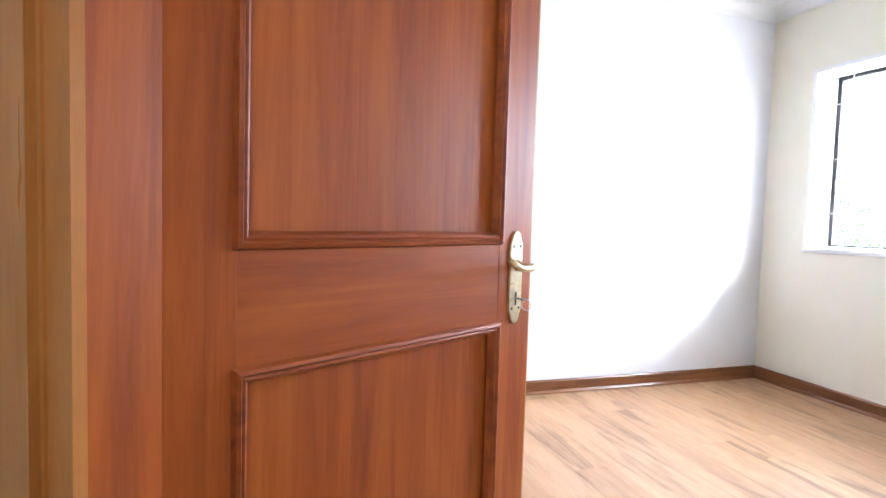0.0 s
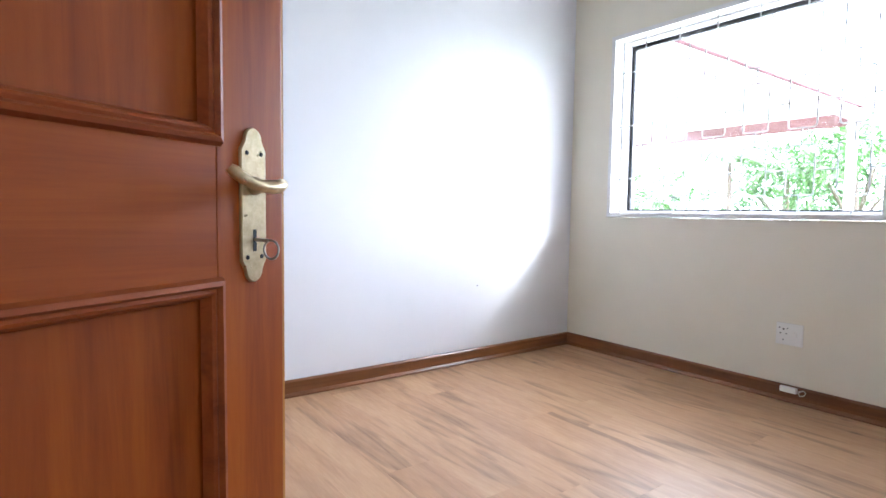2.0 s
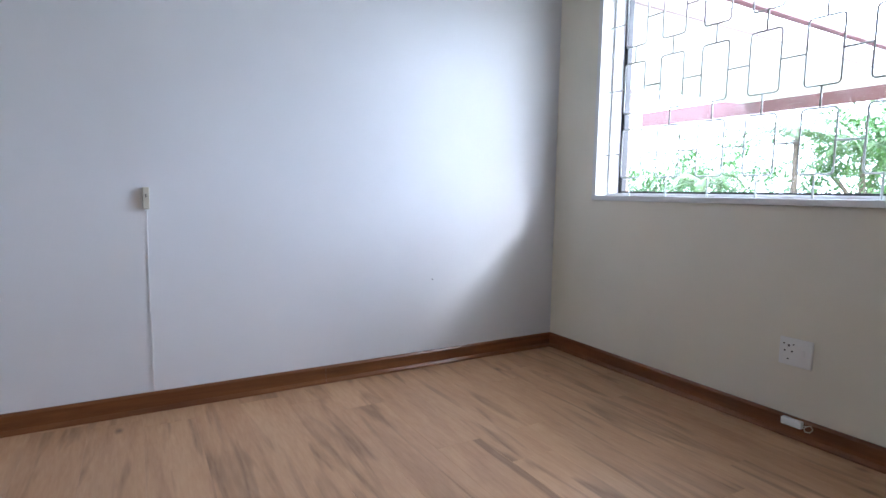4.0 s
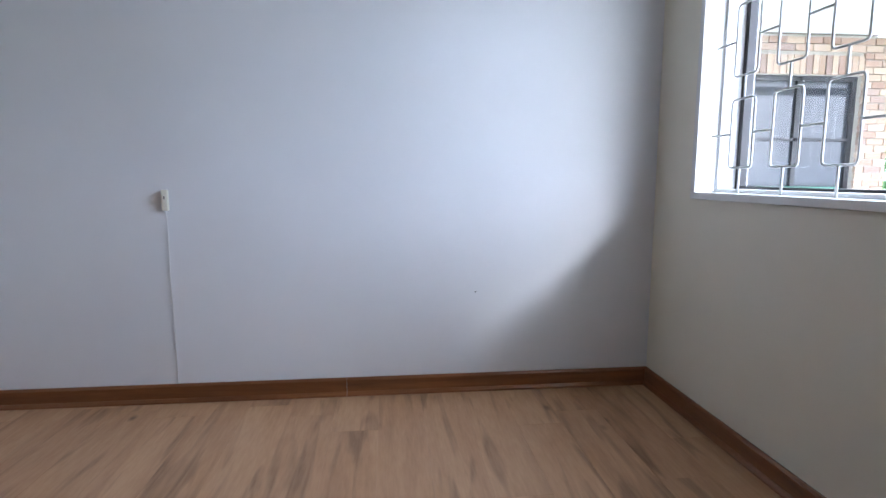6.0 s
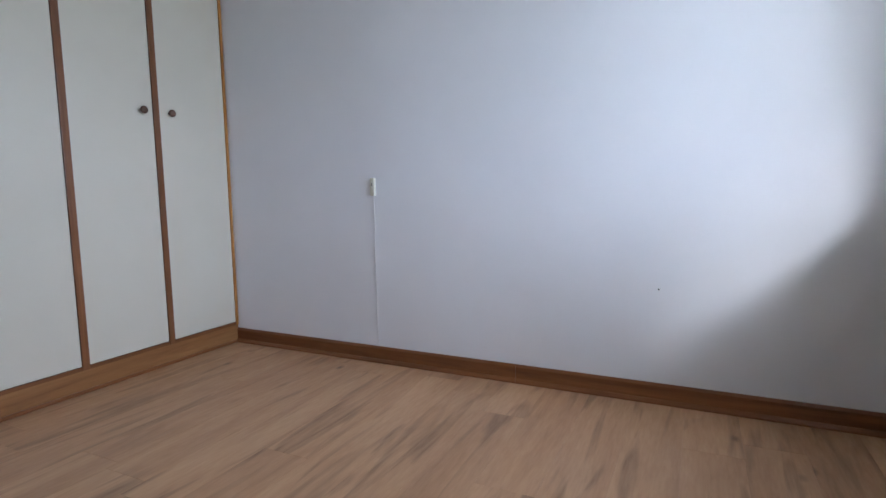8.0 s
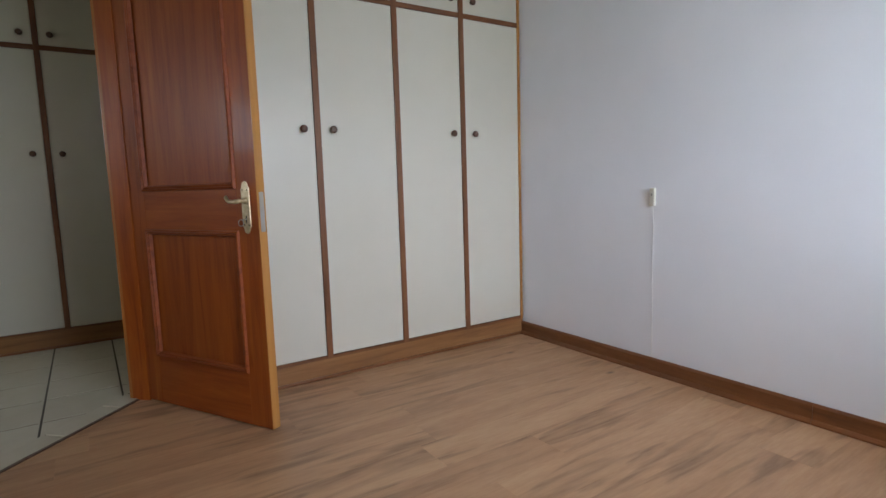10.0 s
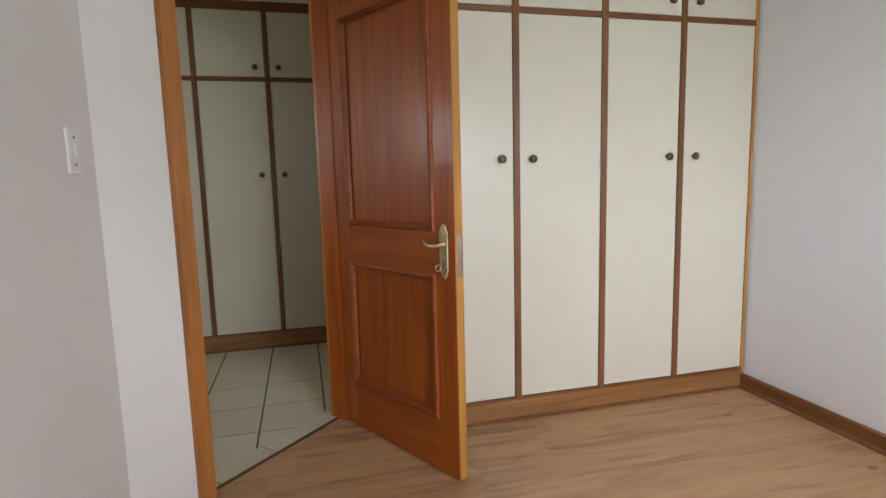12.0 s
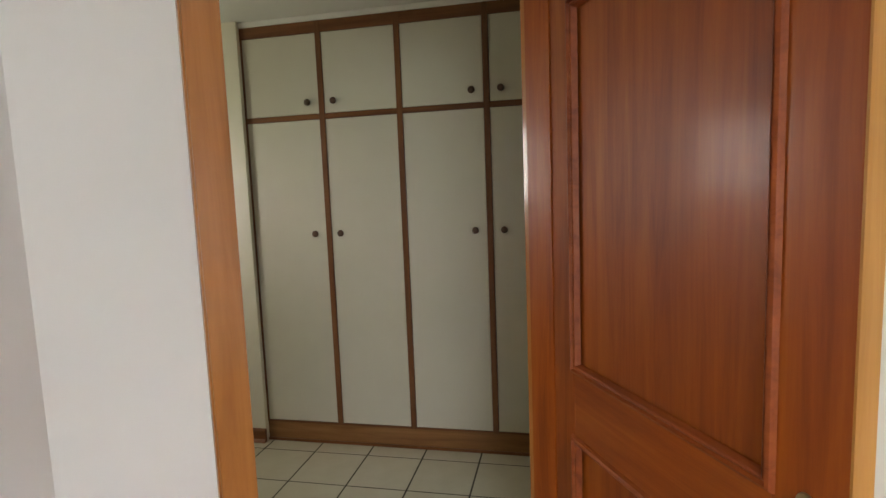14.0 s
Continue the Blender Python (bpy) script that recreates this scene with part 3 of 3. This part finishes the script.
def jack_box():
    s = thing("telephone_jack", "small white surface box on the skirting with a looped wire", "jack box", (2.997, 2.042, 0.066))
    part("body", bx(-0.022, -0.038, -0.014, 0, 0.038, 0.014, 0.003), PLASTIC, s)
    pts = [(-0.012, -0.038, 0.0), (-0.014, -0.055, 0.004), (-0.016, -0.070, 0.012), (-0.014, -0.078, 0.000), (-0.014, -0.068, -0.016), (-0.016, -0.052, -0.018), (-0.015, -0.046, -0.006), (-0.014, -0.058, 0.006)]
    part("wire", tube(bmesh.new(), pts, 0.0022, 6), PLASTIC_OLD, s, "cream looped wire end", True)


def bell_box():
    s = thing("wall_terminal", "small ivory plastic terminal box with a thin cable", "terminal box", (0.797, 3.512, 0.912))
    part("body", bx(-0.013, -0.020, -0.045, 0.013, 0, 0.045, 0.004), PLASTIC_OLD, s)
    part("slot", bx(-0.002, -0.0212, 0.004, 0.002, -0.0197, 0.018, 0.0005), DARK, s)
    part("cable", tube(bmesh.new(), [(0, -0.006, -0.045), (0.002, -0.003, -0.15), (-0.002, -0.003, -0.35), (0.003, -0.003, -0.60), (0.001, -0.003, -0.823)], 0.0015, 6), PLASTIC, s, "thin white cable", True)


def light_switch():
    s = thing("light_switch", "white plastic light switch with one rocker", "light switch", (0.564, 0.56, 1.318))
    part("plate", bx(-0.041, 0, -0.060, 0.041, 0.008, 0.060, 0.004), PLASTIC, s)
    part("rocker", bx(-0.009, 0.007, -0.018, 0.009, 0.014, 0.016, 0.003), PLASTIC, s)
    for z in (0.036, -0.036):
        part("screw", lathe(bmesh.new(), [(0.004, 0), (0.004, 0.001)], Matrix.Translation((0, 0.0082, z)) @ Euler((-math.pi / 2, 0, 0)).to_matrix().to_4x4(), 10), DARK, s)


socket()
jack_box()
bell_box()
light_switch()
mark = tagged(mesh("wall_nail", lathe(bmesh.new(), [(0.003, 0), (0.0035, 0.004), (0.002, 0.006)], Matrix.Translation((2.155, 3.512, 0.479)) @ Euler((math.pi / 2, 0, 0)).to_matrix().to_4x4(), 8), DARK), "tiny dark nail stuck in the white plaster", "nail")


# ---------------------------------------------------------------- outside
def brick_mat():
    m = mat("mixed_face_brick", (0.35, 0.24, 0.17), 0.85)
    oi = nd(m, "ShaderNodeObjectInfo")
    c = ramp(m, oi.outputs["Random"], [(0.0, (0.30, 0.17, 0.12)), (0.35, (0.44, 0.30, 0.21)), (0.7, (0.55, 0.42, 0.31)), (1.0, (0.24, 0.15, 0.13))])
    n = noise_n(m, coords(m, (1, 1, 1)), 40, 5)
    ln(m, mix(m, 0.25, c, ramp(m, n, [(0.3, (0.2, 0.13, 0.1)), (0.7, (0.55, 0.43, 0.34))])), bsdf(m).inputs["Base Color"])
    bump(m, n, 0.4, 0.004)
    return m


BRICK = brick_mat()
MORTAR = plaster("mortar", (0.42, 0.38, 0.33), (0.5, 0.46, 0.4), 0.9)
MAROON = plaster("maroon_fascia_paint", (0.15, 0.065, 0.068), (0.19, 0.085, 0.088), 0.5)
# paler, greyer mauve than the maroon, for the side fascia
MAUVE = plaster("grey_mauve_paint", (0.24, 0.17, 0.18), (0.30, 0.22, 0.23), 0.6)
PAVE = plaster("pale_paving", (0.52, 0.49, 0.44), (0.62, 0.58, 0.52), 0.8)


def leaf_mat(name, a, b):
    m = mat(name, a, 0.5)
    g = nd(m, "ShaderNodeNewGeometry")
    ln(m, ramp(m, g.outputs["Random Per Island"], [(0, a), (1, b)]), bsdf(m).inputs["Base Color"])
    return m


LEAF_G = leaf_mat("hedge_leaves", (0.05, 0.13, 0.03), (0.14, 0.27, 0.07))
PALM_G = leaf_mat("palm_leaves", (0.06, 0.15, 0.04), (0.20, 0.30, 0.09))
BARK = wood("bark", (0.08, 0.06, 0.045), (0.15, 0.115, 0.085), (0.24, 0.19, 0.14), "z", 0.85)
GRASS = plaster("lawn", (0.06, 0.11, 0.03), (0.10, 0.16, 0.05), 0.9)
GREENPLASTIC = mat("green_plastic", (0.02, 0.16, 0.10), 0.4)

structure(mesh("ground", bx(-60, -60, -0.40, 120, 120, -0.25), GRASS), "short green lawn reaching into the distance", "ground")
structure(mesh("pavement_patio", bx(3.26, -3.0, -0.249, 11.6, 7.3, -0.15), PAVE), "pale concrete patio paving outside the window", "pavement")

# verandah roof over the far half of the patio
ROOF_Y, ROOF_X = 4.18, 10.9
v = thing("verandah", "covered patio roof with white ceiling and maroon fascia boards", "verandah", (0, 0, 0))
part("ceiling_board", prism([(3.30, ROOF_Y), (ROOF_X, ROOF_Y), (ROOF_X, 7.3), (3.30, 7.3)], 2.71, 2.75), CEIL, v, "white boarded verandah ceiling")
part("roof_sheet", prism([(3.30, ROOF_Y), (ROOF_X, ROOF_Y), (ROOF_X, 7.3), (3.30, 7.3)], 2.80, 2.83), MAROON, v)
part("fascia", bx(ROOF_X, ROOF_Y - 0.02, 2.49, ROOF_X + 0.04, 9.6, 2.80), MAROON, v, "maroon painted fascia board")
part("fascia", bx(3.30, ROOF_Y - 0.04, 2.51, ROOF_X, ROOF_Y, 2.66), MAUVE, v, "greyish mauve fascia board")
part("post", bx(ROOF_X - 0.14, ROOF_Y + 0.02, -0.15, ROOF_X - 0.02, ROOF_Y + 0.14, 2.71, 0.008), WHITEGLOSS, v, "white painted verandah post")
# unseen eave inferred over the bedroom, which shades the high sky from the window
e = thing("unseen_eave", "unseen overhanging white boarded eave above the window", "eave", (3.25, 0, 2.53))
part("soffit", bx(0.003, -0.4, 0, 1.18, 4.10, 0.03), CEIL, e)
# added overhang, out of view, that keeps a sun patch out of the hall
hall_sun_block = thing("unseen_eave", "unseen overhanging white board blocking sun from the hall opening", "eave", (-0.6, -1.75, 2.08))
part("soffit", bx(-1.6, -1.30, 0, 1.6, -0.003, 0.03), CEIL, hall_sun_block)
part("fascia", bx(-1.6, -1.33, 0.0, 1.6, -1.30, 0.20, 0.003), MAROON, hall_sun_block, "maroon painted fascia board")
part("fascia", bx(1.18, -0.4, 0.0, 1.21, 4.10, 0.22, 0.003), MAROON, e, "maroon painted fascia board")


def brick_wing():
    """Wing of the house across the patio: face brick with a dark window under a soldier course."""
    h = thing("brick_house_wing", "face brick wing of the house with a dark window", "house", (0, 7.3, 0))
    wx0, wx1, wz0, wz1 = 6.02, 7.55, 0.35, 2.235
    bm = bmesh.new()
    for q in ((3.3, 0.03, -0.25, wx0, 0.25, 2.70), (wx1, 0.03, -0.25, 7.95, 0.25, 2.70), (wx0, 0.03, wz1, wx1, 0.25, 2.70), (wx0, 0.03, -0.25, wx1, 0.25, wz0)):
        box(bm, *q)
    wall = part("wall", bm, MORTAR, h)
    win = part("window", bx(wx0, 0.12, wz0, wx1, 0.14, wz1), DARKGLASS, h, "dark reflecting window glass")
    for q in ((wx0, 0.09, wz0, wx0 + 0.06, 0.16, wz1), (wx1 - 0.06, 0.09, wz0, wx1, 0.16, wz1), (6.76, 0.09, wz0, 6.82, 0.16, wz1), (wx0, 0.09, wz1 - 0.06, wx1, 0.16, wz1), (wx0, 0.09, wz0, wx1, 0.16, wz0 + 0.05), (wx0, 0.09, 1.45, wx1, 0.155, 1.49)):
        part("frame", bx(*q), METALFRAME, win)
    part("roof", prism([(3.0, 0.02), (8.2, 0.02), (8.2, 4.0), (3.0, 4.0)], 2.84, 2.90), MAROON, h)
    cache = {}

    def brick(x0, x1, z0, z1):
        key = (round(x1 - x0, 3), round(z1 - z0, 3))
        if key not in cache:
            bm = bx(-key[0] / 2, 0, -key[1] / 2, key[0] / 2, 0.04, key[1] / 2)
            me = bpy.data.meshes.new("brick")
            bm.to_mesh(me)
            bm.free()
            me.materials.append(BRICK)
            cache[key] = me
        ob = new("brick", cache[key])
        ob.parent = wall
        ob.location = ((x0 + x1) / 2, -0.002 + random.uniform(-0.004, 0.004), (z0 + z1) / 2)

    z, row = 0.30, 0
    while z < 2.62:
        x = 5.0 - (0.115 if row % 2 else 0)
        while x < 7.92:
            x1 = min(x + 0.222, 7.95)
            lo, hi = x, x1
            if z + 0.07 > wz0 and z < wz1 + 0.23:
                if lo < wx0 < hi:
                    hi = wx0
                elif lo < wx1 < hi:
                    lo = wx1
                elif lo >= wx0 and hi <= wx1:
                    lo = hi
            if hi - lo > 0.03:
                brick(lo, hi, z, z + 0.073)
            x += 0.232
        z, row = z + 0.085, row + 1
    x = wx0
    while x < wx1 - 0.07:
        brick(x, x + 0.073, wz1 + 0.005, wz1 + 0.225)
        x += 0.085


brick_wing()

bin_ = thing("wheelie_bin", "green plastic wheelie bin standing on the patio", "bin", (6.3, 6.75, -0.15))
bm = bmesh.new()
box(bm, -0.26, -0.30, 0.08, 0.26, 0.30, 0.98, 0.03)
for vv in bm.verts:
    k = 0.82 + 0.18 * vv.co.z
    vv.co.x *= k
    vv.co.y *= k
part("body", bm, GREENPLASTIC, bin_)
part("lid", bx(-0.29, -0.33, 0.98, 0.29, 0.33, 1.05, 0.02), GREENPLASTIC, bin_)
for sx in (-0.2, 0.2):
    part("wheel", lathe(bmesh.new(), [(0.09, -0.025), (0.1, -0.015), (0.1, 0.015), (0.09, 0.025)], Matrix.Translation((sx, 0.27, 0.10)) @ Euler((0, math.pi / 2, 0)).to_matrix().to_4x4(), 16), DARK, bin_)


def leaf_quad(verts, faces, c, d, up, ln_, wd):
    d = d.normalized()
    s = d.cross(up).normalized() if d.cross(up).length > 1e-4 else Vector((1, 0, 0))
    i = len(verts)
    verts += [c, c + d * ln_ * 0.5 + s * wd, c + d * ln_ - up * ln_ * 0.15, c + d * ln_ * 0.5 - s * wd]
    faces.append((i, i + 1, i + 2, i + 3))


def raw(name, verts, faces, material, parent):
    me = bpy.data.meshes.new(name)
    me.from_pydata([tuple(q) for q in verts], [], faces)
    me.materials.append(material)
    ob = new(name, me)
    ob.parent = parent
    return ob


def bush(x, y, rx, ry, h, n, seed, label):
    rnd = random.Random(seed)
    t = thing("tree", label, "tree", (x, y, -0.25), group="garden trees")
    bm = bmesh.new()
    tube(bm, [(0, 0, -0.05), (0.05, 0.02, h * 0.3), (0.0, 0.05, h * 0.6)], 0.08, 8, radii=[0.1, 0.08, 0.04])
    for k in range(5):
        a = k * 1.26
        tube(bm, [(0.03, 0.02, h * 0.25), (rx * 0.4 * math.cos(a), ry * 0.4 * math.sin(a), h * 0.5), (rx * 0.7 * math.cos(a), ry * 0.7 * math.sin(a), h * 0.7)], 0.03, 6, radii=[0.05, 0.03, 0.012])
    part("trunk", bm, BARK, t, smooth=True)
    V, F = [], []
    clumps = []
    for k in range(46):
        a, e = rnd.uniform(0, math.tau), rnd.uniform(-0.55, 1.0)
        q = rnd.uniform(0.55, 1.0)
        clumps.append((Vector((rx * q * math.cos(a) * math.cos(e * 1.2), ry * q * math.sin(a) * math.cos(e * 1.2), h * 0.55 + h * 0.45 * e * q)), rnd.uniform(0.16, 0.34) * min(rx, ry)))
    for k in range(n):
        c, r = clumps[rnd.randrange(len(clumps))]
        d = Vector((rnd.gauss(0, 1), rnd.gauss(0, 1), rnd.gauss(0, 1))).normalized()
        p = c + d * r * rnd.uniform(0.6, 1.0)
        leaf_quad(V, F, p, d + Vector((0, 0, -0.2)), Vector((rnd.gauss(0, 0.5), rnd.gauss(0, 0.5), 1)).normalized(), rnd.uniform(0.10, 0.18), rnd.uniform(0.02, 0.045))
    raw("crown", V, F, LEAF_G, t)


def palm(x, y, h, seed):
    rnd = random.Random(seed)
    t = thing("palm_tree", "clump of slender palm with feathery arching green fronds", "palm", (x, y, -0.25), group="garden palms")
    bm = bmesh.new()
    tube(bm, [(0, 0, -0.05), (0.06, 0.02, h * 0.35), (0.05, 0.06, h * 0.7)], 0.06, 8, radii=[0.09, 0.07, 0.05])
    part("trunk", bm, BARK, t, smooth=True)
    for k in range(15):
        a = math.tau * k / 15 + rnd.uniform(-0.2, 0.2)
        up = rnd.uniform(0.1, 0.9)
        L = rnd.uniform(1.1, 1.7)
        V, F = [], []
        side = Vector((-math.sin(a), math.cos(a), 0))
        for i in range(30):
            u = i / 29
            p = Vector((0.05, 0.06, h * 0.68)) + Vector((math.cos(a), math.sin(a), 0)) * L * u * (1 - 0.25 * u) + Vector((0, 0, L * (up * u - (0.5 + up * 0.5) * u * u)))
            for s in (-1, 1):
                leaf_quad(V, F, p, side * s + Vector((math.cos(a), math.sin(a), 0)) * 0.7 + Vector((0, 0, -0.35)), Vector((0, 0, 1)), 0.42 * (1 - 0.7 * abs(u - 0.35)), 0.016)
        raw("frond", V, F, PALM_G, t)


palm(13.6, 7.6, 3.9, 3)
palm(14.6, 6.7, 3.5, 4)
palm(13.0, 9.4, 2.3, 5)
bush(15.0, 5.4, 1.6, 1.6, 3.9, 6000, 1, "dense green garden shrub with glossy leaves")
bush(16.8, 7.6, 1.9, 1.9, 3.5, 6000, 2, "broad leafy garden tree behind the palms")
bush(16.4, 11.2, 2.0, 2.0, 2.9, 5000, 7, "broad leafy garden tree behind the patio")
bush(14.6, 13.2, 1.7, 1.7, 2.3, 4200, 8, "low leafy shrub behind the patio")


# ---------------------------------------------------------------- floor pieces
floor = structure(new("floor"), "light brown wood-look laminate plank floor", "floor")
cache = {}


def clip_poly(pts, a, b, c):
    """Keep the part of a plan polygon where a*x + b*y >= c."""
    out = []
    for i, p in enumerate(pts):
        q = pts[(i + 1) % len(pts)]
        dp, dq = a * p[0] + b * p[1] - c, a * q[0] + b * q[1] - c
        if dp >= 0:
            out.append(p)
        if dp * dq < 0:
            u = dp / (dp - dq)
            out.append((p[0] + u * (q[0] - p[0]), p[1] + u * (q[1] - p[1])))
    return out


def slab(name, pts, z0, z1, material, parent, ch=0.0012):
    """A flat piece with a small chamfer round its top, its origin at its middle."""
    cx = sum(p[0] for p in pts) / len(pts)
    cy = sum(p[1] for p in pts) / len(pts)
    loc = [(p[0] - cx, p[1] - cy) for p in pts]
    key = (name, tuple((round(x, 4), round(y, 4)) for x, y in loc))
    if key not in cache:
        bm = bmesh.new()
        k = len(loc)
        lo = [bm.verts.new((x, y, z0)) for x, y in loc]
        md = [bm.verts.new((x, y, z1 - ch)) for x, y in loc]
        hi = [bm.verts.new((x - ch * (1 if x > 0 else -1), y - ch * (1 if y > 0 else -1), z1)) for x, y in loc]
        bm.faces.new(hi)
        for a, b in ((lo, md), (md, hi)):
            for i in range(k):
                bm.faces.new((a[i], a[(i + 1) % k], b[(i + 1) % k], b[i]))
        bmesh.ops.recalc_face_normals(bm, faces=bm.faces)
        me = bpy.data.meshes.new(name)
        bm.to_mesh(me)
        bm.free()
        me.materials.append(material)
        cache[key] = me
    ob = new(name, cache[key])
    ob.parent = parent
    ob.location = (cx, cy, 0)


PW, PLN = 0.190, 1.21
rnd = random.Random(11)
x = -0.20
row = 0
while x < 3.01:
    y = 0.40 - rnd.uniform(0.1, 1.1)
    while y < 3.51:
        p = [(x, max(y, 0.40)), (min(x + PW, 3.012), max(y, 0.40)), (min(x + PW, 3.012), min(y + PLN, 3.512)), (x, min(y + PLN, 3.512))]
        if p[2][1] - p[0][1] > 0.02:
            p = clip_poly(p, 1, 1, 0.548 * R2)
            if len(p) > 2:
                slab("plank", p, -0.008, 0.0, PLANK, floor, 0.0006)
        y += PLN
    x += PW
for x0 in (-0.58, -0.39):
    slab("plank", clip_poly([(x0, 0.9), (x0 + PW, 0.9), (x0 + PW, 1.66), (x0, 1.66)], 1, 1, 0.548 * R2), -0.008, 0.0, PLANK, floor, 0.0006)

hall_floor = structure(mesh("floor_hall", prism([(-2.5, -1.6), (2.0, -1.6), (2.0, 0.395), (0.35, 0.395), dg(-0.28, 0.545), dg(-1.325, 0.545), (-0.80, 1.366), (-0.95, 1.366), (-0.95, 3.5), (-2.5, 3.5)], -0.12, -0.0008), GROUT), "cream glossy square floor tiles with dark grout", "floor")
T, G = 0.325, 0.009
for i in range(-1, 13):
    for j in range(-7, 10):
        x0, y0 = -1.755 + T * i, 0.557 + T * j
        p = [(x0 + G / 2, y0 + G / 2), (x0 + T - G / 2, y0 + G / 2), (x0 + T - G / 2, y0 + T - G / 2), (x0 + G / 2, y0 + T - G / 2)]
        if y0 + T > 0.42 and x0 + T > -0.75:
            p = clip_poly(p, -1, -1, -0.428 * R2)
        if len(p) > 2 and x0 > -2.3 and x0 < 1.7:
            slab("tile", p, -0.01, 0.0006, TILE, hall_floor, 0.0004)
# cut strip of tile along the threshold
s = -1.30
for w in (0.16, 0.300, 0.300, 0.25):
    slab("tile", [dg(s + G / 2, 0.437), dg(s + w - G / 2, 0.437), dg(s + w - G / 2, 0.540), dg(s + G / 2, 0.540)], -0.01, 0.006, TILE, hall_floor)
    s += w
structure(mesh("threshold", prism([dg(-1.24, 0.541), dg(-0.428, 0.541), dg(-0.428, 0.557), dg(-1.24, 0.557)], -0.004, 0.005), KNOBWOOD), "dark wooden threshold strip between tiles and laminate", "threshold")
